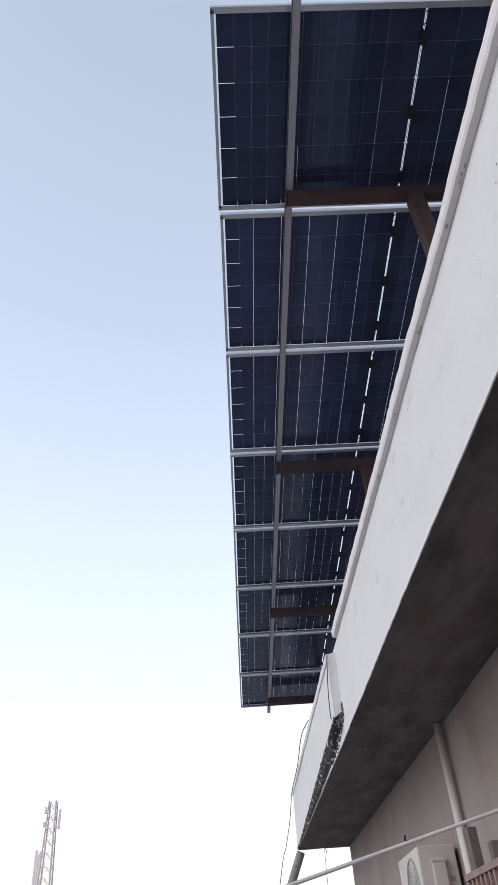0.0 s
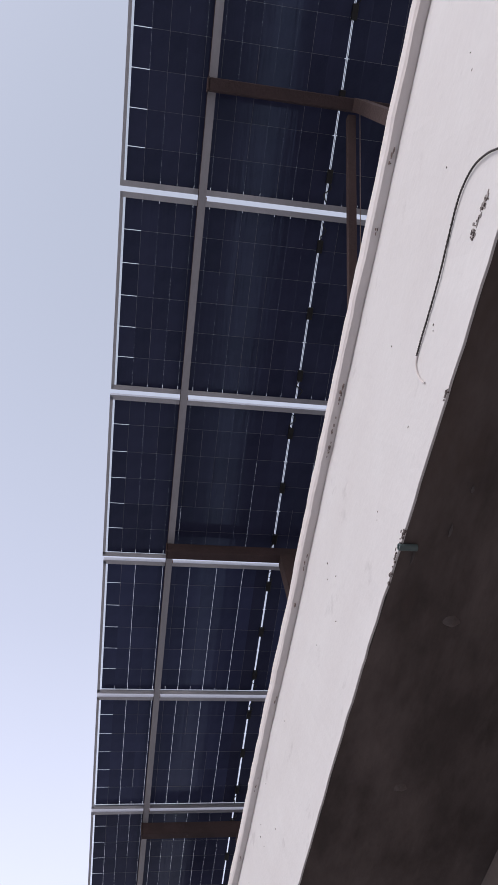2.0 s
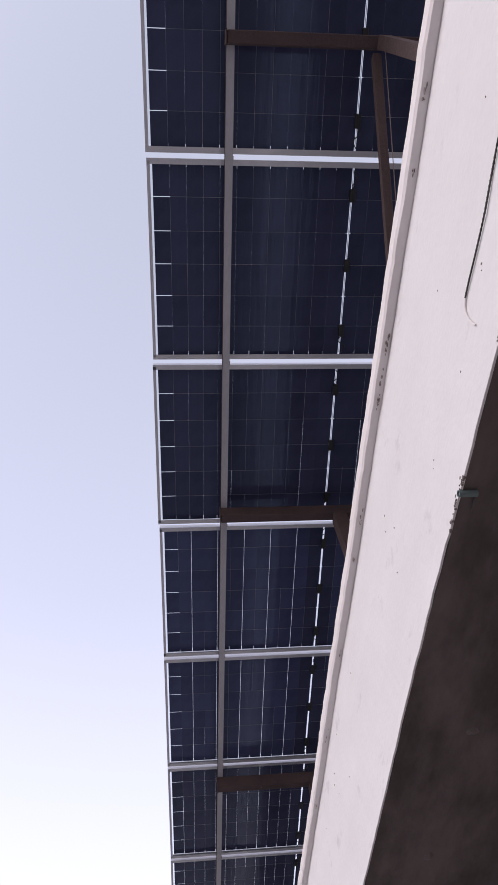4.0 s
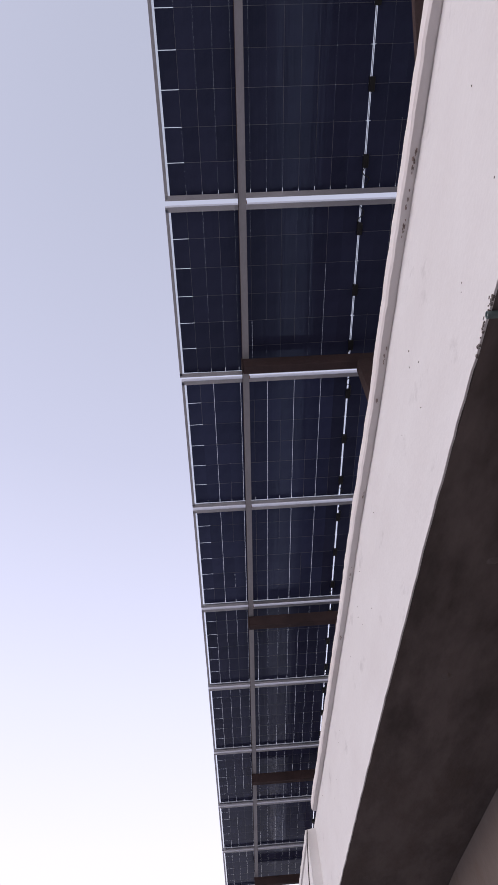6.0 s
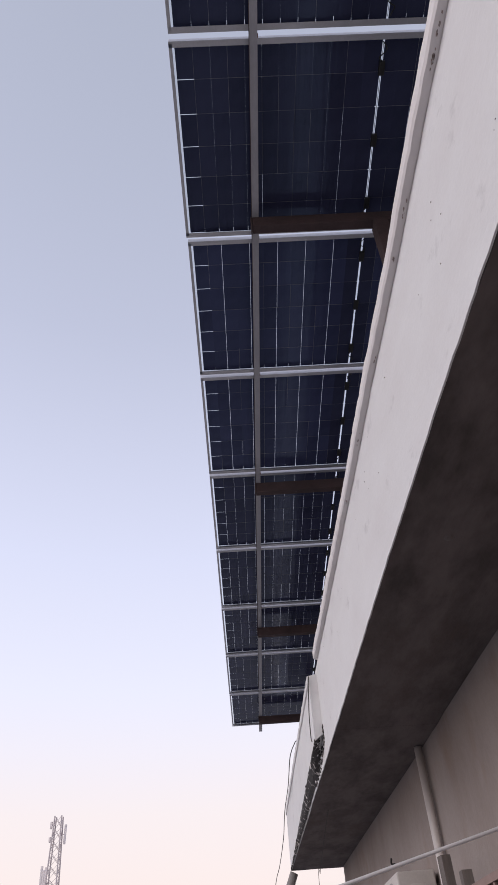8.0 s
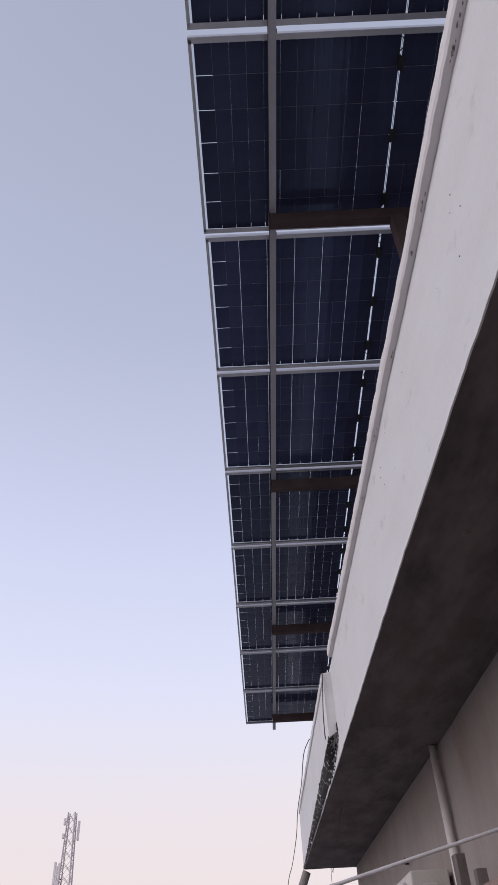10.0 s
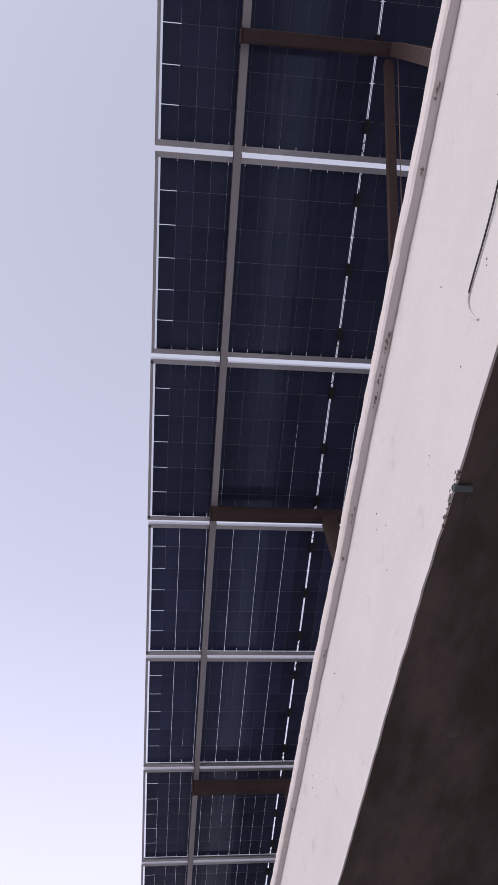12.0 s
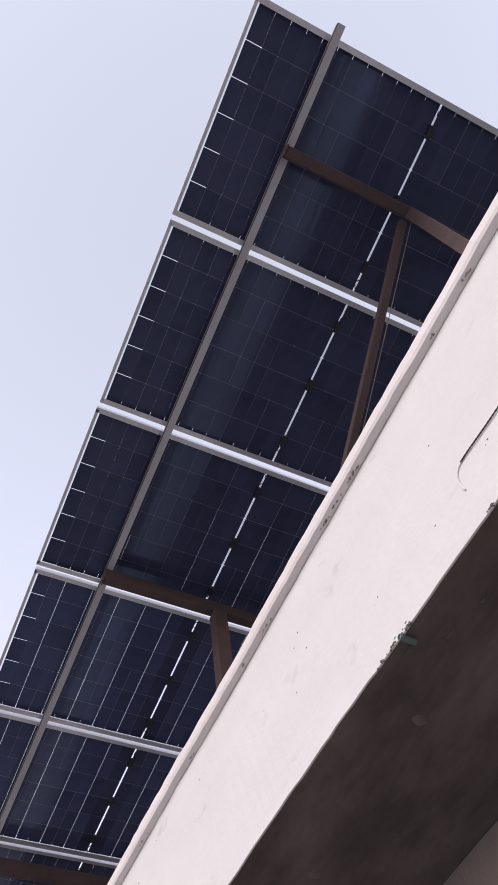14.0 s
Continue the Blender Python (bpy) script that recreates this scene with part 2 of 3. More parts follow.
def tube(points, radius, sides=8, smooth_steps=0, ripple=0.0):
    pts = [Vector(p) for p in points]
    if smooth_steps:
        dense = []
        ext = [pts[0] * 2 - pts[1], *pts, pts[-1] * 2 - pts[-2]]
        for i in range(1, len(ext) - 2):
            p0, p1, p2, p3 = ext[i - 1:i + 3]
            for s in range(smooth_steps):
                u = s / smooth_steps
                dense.append(0.5 * (2 * p1 + (p2 - p0) * u + (2 * p0 - 5 * p1 + 4 * p2 - p3) * u * u + (3 * p1 - p0 - 3 * p2 + p3) * u ** 3))
        pts = dense + [pts[-1]]
    rings = []
    for i, p in enumerate(pts):
        d = (pts[min(i + 1, len(pts) - 1)] - pts[max(i - 1, 0)]).normalized()
        u = d.cross(Vector((0.13, 0.31, 0.94))).normalized()
        v = d.cross(u)
        w = radius * (1 + ripple * (-1) ** i)
        rings.append([p + w * (math.cos(a) * u + math.sin(a) * v) for a in [2 * math.pi * j / sides for j in range(sides)]])
    return sweep(rings)


def bar(a, b, w, h, bevel=0.0):
    """A square bar from a to b, w wide and h deep."""
    a, b = Vector(a), Vector(b)
    d = (b - a).normalized()
    side = d.cross(Vector((0, 0, 1)))
    side = side.normalized() if side.length > 1e-3 else Vector((1, 0, 0))
    up = side.cross(d)
    ring = lambda p: [p + side * w / 2 * i + up * h / 2 * j for i, j in ((-1, -1), (1, -1), (1, 1), (-1, 1))]
    bm = sweep([ring(a), ring(b)])
    if bevel:
        bmesh.ops.bevel(bm, geom=list(bm.edges), offset=bevel, segments=2, affect="EDGES", profile=0.5)
    return bm


# ---- plan ----
SKEW = 0.0165                                   # the house front runs slightly across the panel row
FRONT = lambda y, out=0.0: 0.9787 - SKEW * y - out + 0.020 * max(0.0, 0.4 - y)     # x of the parapet's face
WALL = lambda y, out=0.0: 1.761 - SKEW * y - out     # x of the house wall
END = 13.05
FOOT_RUN = ((-5.0, 3.172), (0.4, 3.173), (1.1, 3.1957), (1.8, 3.2274), (2.5, 3.2609), (3.5, 3.2716), (5.0, 3.2719), (7.0, 3.2606), (13.0, 3.2606))


def FOOT(y):
    """Height of the parapet's lower edge, which sags towards the near end."""
    for (y0, z0), (y1, z1) in zip(FOOT_RUN, FOOT_RUN[1:]):
        if y <= y1:
            u = (y - y0) / (y1 - y0)
            return z0 + (z1 - z0) * u
    return FOOT_RUN[-1][1]


SOFFIT = lambda y: FOOT(y) + 0.004 - (0.007 if y > 6.3 else 0)
Y0 = -5.0
ARRAY = Matrix.Translation((0, 0, 5.70)) @ pose(0, 0, 0, -3.75)   # panel plane: x across, y along the row
ARR = lambda x, y, z=0.0: ARRAY @ Vector((x, y, z))

# ground
bm = bmesh.new()
r = [12, 40, 150, 600, 2500]
rings = []
for rad in r:
    rings.append([bm.verts.new((rad * math.cos(a), rad * math.sin(a), 0)) for a in [2 * math.pi * i / 48 for i in range(48)]])
bm.faces.new(rings[0])
for a, b in zip(rings, rings[1:]):
    for i in range(48):
        bm.faces.new((a[i], a[(i + 1) % 48], b[(i + 1) % 48], b[i]))
tagged(part("ground", bm, M_GROUND), "dusty grey-brown bare earth around the house", "ground", kind="structure")


def parapet_sections(y0, y1, step, profile):
    out = []
    k = int((y1 - y0) / step)
    for i in range(k + 1):
        y = y0 + (y1 - y0) * i / k
        ring = []
        for j, (o, z) in enumerate(profile):
            w = 0.004 * noise.noise((y * 1.3, z * 2.0, 0.0)) + 0.0025 * noise.noise((y * 9.0, z * 7.0, 3.0))
            dz = 0.0
            if z < 3.24:
                z = FOOT(y)
                dz = 0.004 * noise.noise((y * 2.1, 5.0, 0.0)) + 0.003 * noise.noise((y * 12.0, 9.0, 0.0))
                w += 0.0015 * noise.noise((y * 14.0, 1.0, 7.0))
            if o > 0.0:
                w += 0.003 * noise.noise((y * 1.7, z * 3, 11.0)) + 0.002 * noise.noise((y * 10.0, z * 20, 13.0))
                w += 0.003 * noise.noise((y * 27.0, z * 9, 23.0))
                dz = 0.004 * noise.noise((y * 2.4, 15.0, z * 8)) + 0.003 * noise.noise((y * 16.0, 19.0, z * 8))
            ring.append((FRONT(y, o + w), y, z + dz))
        out.append(ring)
    return out


FACE = [(0, 3.222), (0, 3.3), (0, 3.45), (0, 3.6), (0, 3.75), (0, 3.9), (0, 4.015), (-0.13, 4.015), (-0.13, 3.43), (-0.007, 3.43), (-0.007, 3.222)]
tagged(part("wall_parapet", sweep(parapet_sections(Y0, END - 0.3, 0.05, FACE)), M_PLASTER),
       "whitewashed plaster parapet band along the roof edge", "wall", kind="structure")
COPE = [(0.004, 4.018), (0.030, 4.026), (0.036, 4.042), (0.036, 4.092), (0.026, 4.110), (-0.05, 4.117), (-0.15, 4.112), (-0.15, 4.018)]
tagged(part("trim_coping", sweep(parapet_sections(Y0, 6.82, 0.05, COPE)), M_COPING),
       "projecting pale plaster coping strip, stained and chipped", "trim", kind="structure")

PARAPET = bpy.data.objects["wall_parapet"]
COPING = bpy.data.objects["trim_coping"]


def chip(y, z, ly, lz, mat, seed, out=0.0016, owner=None, name="chip", under=False):
    """A small broken spot, slightly proud of the plaster, with an uneven edge."""
    rng = random.Random(seed)
    k = 11
    bm2 = bmesh.new()
    rim, top = [], []
    for j in range(k):
        a = 2 * math.pi * j / k
        f = rng.uniform(0.55, 1.1)
        dy, dz = ly * f * math.cos(a), lz * f * math.sin(a)
        if under:
            rim.append(bm2.verts.new((FRONT(y + dy, 0.014 + dz + lz * 2 * math.sin(seed * 7.0)), y + dy, 4.030)))
            top.append(bm2.verts.new((FRONT(y + dy * 0.8, 0.014 + dz * 0.8 + lz * 2 * math.sin(seed * 7.0)), y + dy * 0.8, 4.0165)))
        else:
            w = 0.004 * noise.noise((y * 1.3, z * 2.0, 0.0)) + 0.0025 * noise.noise((y * 9.0, z * 7.0, 3.0))
            rim.append(bm2.verts.new((FRONT(y + dy, w - 0.004), y + dy, z + dz)))
            top.append(bm2.verts.new((FRONT(y + dy * 0.8, w + out), y + dy * 0.8, z + dz * 0.8)))
    bm2.faces.new(rim)
    bm2.faces.new(top)
    for j in range(k):
        bm2.faces.new((rim[j], rim[(j + 1) % k], top[(j + 1) % k], top[j]))
    return part(name, bm2, mat, owner or PARAPET)


spots_rng = random.Random(5)
for q in range(16):
    u = spots_rng.uniform(-1, 1)
    chip(0.862 + 0.050 * u, 3.297 + 0.010 * u + spots_rng.gauss(0, 0.006), spots_rng.uniform(0.006, 0.018), spots_rng.uniform(0.002, 0.006), M_PATCH, 900 + q, 0.0010 + 0.0001 * q)
for q in range(20):
    u = spots_rng.uniform(-1, 1)
    chip(0.862 + 0.060 * u, 3.296 + 0.012 * u + spots_rng.gauss(0, 0.008), spots_rng.uniform(0.0015, 0.007), spots_rng.uniform(0.001, 0.003), M_CEMENT if q % 2 else M_DAB, 930 + q, 0.0026 + 0.0001 * q)
chip(0.711, 3.285, 0.013, 0.011, M_PATCH, 6)
for n3, (yy, zz, size) in enumerate(((0.540, 3.561, 0.0055), (0.500, 3.60, 0.002), (0.773, 3.569, 0.003), (1.157, 3.391, 0.0045), (1.172, 3.383, 0.002), (1.305, 3.654, 0.0035), (1.456, 3.378, 0.004), (1.776, 3.436, 0.004), (1.800, 3.425, 0.0025), (2.217, 3.771, 0.005), (2.190, 3.654, 0.005), (2.31, 3.547, 0.004), (2.262, 3.73, 0.004))):
    chip(yy, zz, size, size * 0.6, M_CEMENT if n3 % 3 else M_DAB, 50 + n3)
for k2 in range(12):
    chip(spots_rng.uniform(2.5, 6.4), spots_rng.uniform(3.36, 3.95), spots_rng.uniform(0.002, 0.006), spots_rng.uniform(0.0012, 0.003), M_CEMENT if k2 % 3 == 0 else M_DAB, 80 + k2)
for q in range(4):
    chip(1.77 + spots_rng.gauss(0, 0.04), FOOT(1.77) + 0.008 + abs(spots_rng.gauss(0, 0.006)), spots_rng.uniform(0.003, 0.010), spots_rng.uniform(0.002, 0.005), M_CEMENT if q % 2 else M_DAB, 300 + q)
for yc, spread, count in ((1.62, 0.06, 14), (1.75, 0.04, 6), (1.86, 0.035, 12), (0.787, 0.025, 5), (1.0, 0.02, 4), (2.40, 0.05, 6), (2.63, 0.03, 5), (3.2, 0.05, 3), (3.78, 0.06, 4), (4.4, 0.1, 4)):
    for q in range(count):
        chip(yc + spots_rng.gauss(0, spread * 0.6), 0, spots_rng.uniform(0.003, 0.014), spots_rng.uniform(0.001, 0.0025), M_STAIN, int(yc * 100) + q, owner=COPING, under=True)

for q in range(170):
    yy = 7.02 + spots_rng.random() ** 2 * 1.1
    lo = max(3.275, 3.40 - 0.22 * (yy - 7.0))
    hi = 3.60 - 0.16 * (yy - 7.0)
    chip(yy, spots_rng.uniform(lo, lo + (hi - lo) * spots_rng.random()), spots_rng.uniform(0.008, 0.040), spots_rng.uniform(0.006, 0.015), M_PLASTER if q % 6 == 0 else M_DAB if q % 6 == 1 else M_MOLD, 600 + q, 0.003 + 0.00005 * q, name="mould_patch")
edge_rng = random.Random(31)
for mid, spread, count in ((1.705, 0.020, 8), (1.84, 0.035, 10), (1.288, 0.010, 7)):
    for q in range(count):
        yy = mid + edge_rng.gauss(0, spread)
        chip(yy, FOOT(yy) + edge_rng.uniform(-0.003, 0.005), edge_rng.uniform(0.002, 0.010), edge_rng.uniform(0.002, 0.006), M_CEMENT if q % 3 else M_DAB, int(8000 + yy * 1000 + q), 0.0020 + 0.0001 * q)

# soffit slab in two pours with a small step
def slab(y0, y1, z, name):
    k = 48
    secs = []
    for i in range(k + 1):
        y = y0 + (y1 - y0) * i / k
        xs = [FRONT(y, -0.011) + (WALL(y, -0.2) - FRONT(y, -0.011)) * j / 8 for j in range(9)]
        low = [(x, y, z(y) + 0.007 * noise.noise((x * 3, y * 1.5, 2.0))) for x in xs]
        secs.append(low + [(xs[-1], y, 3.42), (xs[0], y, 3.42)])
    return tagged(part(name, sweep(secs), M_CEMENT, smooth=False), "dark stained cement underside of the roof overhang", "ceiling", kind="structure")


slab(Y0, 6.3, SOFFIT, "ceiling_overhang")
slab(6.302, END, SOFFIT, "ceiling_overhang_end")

# house wall, roof, far end
tagged(part("wall_house", sweep([[(WALL(y), y, 0), (WALL(y), y, SOFFIT(y) - 0.002), (WALL(y, -0.19), y, SOFFIT(y) - 0.002), (WALL(y, -0.19), y, 0)] for y in (Y0, -2, 0.4, 1.1, 1.8, 2.5, 3.5, 5.0, 6.299, 6.301, 7.0, 9, 12.95)]), M_WALL),
       "grey-brown weathered plaster house wall", "wall", kind="structure")
tagged(part("wall_house_end", box(WALL(12.95, -0.19), 7.0, 12.75, 12.95, 0, 3.42), M_WALL), "grey-brown plaster end wall of the house", "wall", kind="structure")
tagged(part("wall_house_back", box(WALL(Y0, -0.19), 7.0, Y0, Y0 + 0.2, 0, 3.42), M_WALL), "grey-brown plaster rear wall of the house", "wall", kind="structure")
tagged(part("roof", box(WALL(0, -0.21), 7.2, Y0, 13.0, 3.424, 3.6), M_ROOF), "flat grey screed roof of the house", "roof", kind="structure")
tagged(part("roof_edge_screed", sweep([[(FRONT(y, -0.135), y, 3.424), (FRONT(y, -0.135), y, 3.6), (WALL(0, -0.208), y, 3.6), (WALL(0, -0.208), y, 3.424)] for y in (Y0, 13.0)]), M_ROOF),
       "flat grey screed behind the parapet", "roof", kind="structure")

# the projecting end stretch of the parapet, its face running out towards the corner
YS, YE = 7.05, 13.04
OUT = lambda y: 0.1741 - 0.0123 * y             # how far it stands proud of the band


def end_levels(y):
    """Top, outer foot and inner foot of the projecting stretch."""
    return 3.962 + 0.020 * (y - YS), 3.41 - 0.026 * (y - YS), max(3.264 + 0.018 * min(1.0, max(0.0, (9.6 - y) / 1.5)), 3.47 - 0.25 * (y - YS))


secs = []
for i in range(90):
    y = YS + (YE - YS) * i / 89
    n1, n2 = 0.005 * noise.noise((y * 3, 0, 40)), 0.007 * noise.noise((y * 8, 5, 40))
    top, zo, zi = end_levels(y)
    o1 = OUT(y) - 0.012
    secs.append([(FRONT(y, -0.012), y, zi), (FRONT(y, o1 + n1), y, zo + n2), (FRONT(y, o1 + n1), y, top - 0.07), (FRONT(y, o1 + 0.012 + n1), y, top - 0.065),
                 (FRONT(y, o1 + 0.012 + n2), y, top), (FRONT(y, -0.012), y, top + 0.02)])
tagged(part("wall_parapet_end", sweep(secs), M_PLASTER), "projecting whitewashed end stretch of the parapet", "wall", kind="structure")
mold = []
for i in range(300):
    y = YS + 0.03 + (YE - 0.03 - YS) * i / 299
    top, zo, zi = end_levels(y)
    a = 0.010 * noise.noise((y * 7, 2, 60)) + 0.007 * noise.noise((y * 19, 4, 60))
    b = 0.024 * noise.noise((y * 5, 8, 60)) + 0.012 * noise.noise((y * 23, 8, 60))
    o1 = OUT(y) - 0.007
    mold.append([(FRONT(y, 0.006), y, zi + 0.005), (FRONT(y, 0.006), y, zi + 0.035 + b), (FRONT(y, o1), y, zo + 0.014 + a + max(0, b)), (FRONT(y, o1 + 0.002), y, zo - 0.006 - abs(a)), (FRONT(y, o1 * 0.6), y, (zo + zi) / 2 - 0.014 + a)])
tagged(part("trim_mould", sweep(mold), M_MOLD), "black mouldy crumbling underside of the parapet end", "trim", kind="structure")
MOULD = bpy.data.objects["trim_mould"]


def crumb(y, u, size, mat, seed):
    """A loose lump on the mouldy underside; u runs from the band to the outer foot."""
    rng = random.Random(seed)
    top, zo, zi = end_levels(y)
    cx, cz = FRONT(y, 0.006 + (OUT(y) - 0.012) * u), zi + 0.01 + (zo - zi - 0.01) * u
    bm3 = bmesh.new()
    bmesh.ops.create_icosphere(bm3, subdivisions=1, radius=1.0)
    for v in bm3.verts:
        k3 = rng.uniform(0.6, 1.2)
        v.co = Vector((cx + v.co.x * size * 0.7 * k3, y + v.co.y * size * 1.6 * k3, cz - 0.008 + v.co.z * size * k3))
    return part("crumb", bm3, mat, MOULD)


crumb_rng = random.Random(77)
for q in range(120):
    yy = YS + 0.1 + crumb_rng.random() ** 1.6 * 5.6
    crumb(yy, crumb_rng.uniform(0.0, 1.05), crumb_rng.uniform(0.006, 0.020), M_COPING if q % 4 == 0 else M_DAB if q % 4 == 1 else M_MOLD, 4000 + q)

# ---- solar panels ----
PITCH, GAP, LENGTH, DEEP = 1.154, 0.030, 2.278, 0.035
WIDE = PITCH - GAP
CX, CY = 0.0921, (WIDE - 0.030) / 6


def cell_outline(gx, gy, notch_side=0, notch=0.0):
    """A half cell with small corner cuts; notch narrows the end that meets the frame."""
    a, b, c = (CX - gx) / 2, (CY - gy) / 2, 0.0015
    if not notch_side:
        return [(-a + c, -b), (a - c, -b), (a, -b + c), (a, b - c), (a - c, b), (-a + c, b), (-a, b - c), (-a, -b + c)]
    s, n, d = notch_side, notch, 0.028
    pts = [(-a, -b * s), (a, -b * s), (a, (b - d) * s), (a - n, (b - d) * s), (a - n, b * s), (-a + n, b * s), (-a + n, (b - d) * s), (-a, (b - d) * s)]
    return pts


def cell_mesh(*args, mat=M_CELL):
    return mesh_of("cell", add_prism(bmesh.new(), cell_outline(*args), 0, 0.0012), mat)


# narrow gaps in the first panels of the row, wider ones between pairs of cells further on
TIGHT = [cell_mesh(0.00020, 0.00028), cell_mesh(0.00020, 0.0038), cell_mesh(0.00020, 0.00028, -1, 0.0010), cell_mesh(0.00020, 0.00028, 1, 0.0010)]
PAIRED, FARTHER = [[cell_mesh(*a, mat=m) for a in ((0.0008, 0.0007), (0.0008, 0.0038), (0.0008, 0.0007, -1, 0.0010), (0.0008, 0.0007, 1, 0.0010))] for m in (M_CELL_BLUE, M_CELL)]


def middle_cell(sign):
    """A half cell beside the middle gap, with long cut corners towards it."""
    a, b = CX / 2 - 0.0001, CY / 2 - 0.0001
    pts = [(-a, -b), (a - 0.012, -b), (a, -b + 0.0022), (a, b - 0.0022), (a - 0.012, b), (-a, b)]
    return mesh_of("cell", add_prism(bmesh.new(), [(x * sign, y) for x, y in pts], 0, 0.0012), M_CELL)


MIDDLE = {11: middle_cell(1), 12: middle_cell(-1)}


def rail_long(sign):
    """Frame rail along x: outer web and lower lip."""
    prof = [(0, 0), (0.030, 0), (0.030, 0.0022), (0.0025, 0.0022), (0.0025, 0.026), (0.011, 0.026), (0.011, 0.0275), (0.011, DEEP), (0, DEEP)]
    off = 0 if sign > 0 else WIDE
    return sweep([[(x, off + sign * o, z) for o, z in prof] for x in (0.0, LENGTH)])


def rail_short(sign):
    prof = [(0, 0), (0.018, 0), (0.018, 0.0022), (0.0025, 0.0022), (0.0025, 0.026), (0.010, 0.026), (0.010, DEEP), (0, DEEP)]
    off = 0 if sign > 0 else LENGTH
    return sweep([[(off + sign * o, y, z) for o, z in prof] for y in (0.012, WIDE - 0.012)])


RAILS = [mesh_of("frame_rail", rail_long(1), M_ALU), mesh_of("frame_rail", rail_long(-1), M_ALU), mesh_of("frame_rail", rail_short(1), M_ALU), mesh_of("frame_rail", rail_short(-1), M_ALU)]
GLASS = mesh_of("glass", box(0.0115, LENGTH - 0.0115, 0.0115, WIDE - 0.0115, 0.0340, 0.0365), M_GLASS)
JBOX = mesh_of("junction_box", box(-0.016, 0.016, -0.036, 0.036, 0.004, 0.0275, 0.004), M_BLACK)


def cable_mesh(seed):
    rng = random.Random(seed)
    pts = [(0, 0, 0.010)]
    for i in range(1, 6):
        pts.append((0.016 * math.sin(i * 1.4 + seed) + rng.uniform(-0.006, 0.006), i * 0.020, 0.004 + rng.uniform(-0.008, 0.006)))
    return mesh_of("cable", tube(pts, 0.0032, 6, 4), M_BLACK, True)


CABLES = [cable_mesh(s) for s in range(4)]


# added grey strips that paint the dim sky light leaking between cells
GAP_LIGHTS_Y = [mesh_of("ribbon", box(-0.0007, 0.0007, 0.032 + a * (WIDE - 0.064), 0.032 + b * (WIDE - 0.064), 0.0317, 0.0320), M_GAPLIGHT_BUSBAR) for a, b in ((0, 1), (0, 0.17), (0, 0.34), (0.16, 0.67), (0.33, 0.83), (0.5, 1), (0.66, 1), (0.83, 1))]
BUSBAR = mesh_of("busbar", box(-0.0013, 0.0013, 0.032, WIDE - 0.032, 0.0310, 0.0330), M_GAPLIGHT_BUSBAR)
GAP_LIGHT_X = mesh_of("ribbon", box(0.030 + CX, LENGTH / 2 - 0.024, -0.0007, 0.0007, 0.0317, 0.0320), M_GAPLIGHT_BUSBAR)
GAP_LIGHT_X2 = mesh_of("ribbon", box(LENGTH / 2 + 0.024, LENGTH - 0.030 - CX, -0.0007, 0.0007, 0.0317, 0.0320), M_GAPLIGHT_BUSBAR)


def solar_panel(index):
    rng = random.Random(100 + index)
    p = thing("solar_panel", "dark blue glass solar panel in an aluminium frame seen from below", "solar panel", "solar panels in the roof row",
              at=ARRAY @ Matrix.Translation((rng.uniform(-0.004, 0.004), index * PITCH + GAP / 2 - (0.027 if index == 0 else 0.005 if index == 1 else 0), 0)) @ pose(0, 0, 0, 0, 0, rng.uniform(-0.05, 0.05)) @ Matrix.Diagonal((1, 1.022 if index == 0 else 1, 1, 1)))
    for me in RAILS:
        part("frame_rail", me, None, p, "aluminium frame rail")
    part("glass", GLASS, None, p, "clear glass sheet")
    kit, pair = (TIGHT, 0.0) if index < 3 else (PAIRED, 0.00040) if index < 5 else (FARTHER, -0.0001)
    for i in range(24):
        x = 0.0285 + CX * (i + 0.5) if i < 12 else LENGTH - 0.0285 - CX * (23.5 - i)
        opened = index == 2 and i > 9                # the third panel's gaps widen towards its upper half
        step = 0.00030 if opened else pair
        row = (step if i % 2 == 0 else -step) + rng.uniform(-0.00005, 0.00005)
        for j in range(6):
            row_kit = FARTHER if opened else kit
            me = MIDDLE[i] if i in MIDDLE else row_kit[1 if i in (0, 23) else 2 if j == 0 else 3 if j == 5 else 0]
            slip = rng.choice((-0.0006, 0.0006)) if rng.random() < 0.03 and 1 < i < 10 else 0.0
            c = part("cell", me, None, p)
            c.location = (x + row + slip, 0.015 + CY * (j + 0.5) + rng.uniform(-0.00006, 0.00006), 0.0322 + 0.0001 * rng.random())
    for i in range(1, 24):
        if i == 12 or (kit is not TIGHT and i % 2 == 0) or rng.random() < 0.15:
            continue
        part("ribbon", GAP_LIGHTS_Y[rng.randrange(8)], None, p).location = (0.0285 + CX * i if i < 12 else LENGTH - 0.0285 - CX * (24 - i), 0, 0)
    if kit is TIGHT:
        part("busbar", BUSBAR, None, p).location = (LENGTH / 2, 0, 0)
    for j in range(1, 6):
        part("ribbon", GAP_LIGHT_X, None, p).location = (0, 0.015 + CY * j, 0)
        part("ribbon", GAP_LIGHT_X2, None, p).location = (0, 0.015 + CY * j, 0)
    for f in (0.155, 0.5, 0.845):
        b = part("junction_box", JBOX, None, p, "small black junction box")
        b.location = (LENGTH / 2 + rng.uniform(-0.002, 0.002), WIDE * f, 0)
    for f, turn in ((0.125, 180), (0.875, 0)):
        c = part("cable", CABLES[rng.randrange(4)], None, p, "looped black cable")
        c.matrix_basis = pose(LENGTH / 2, WIDE * f, 0.004, 0, 0, turn + rng.uniform(-12, 12))
    return p


for i in range(10):
    solar_panel(i)

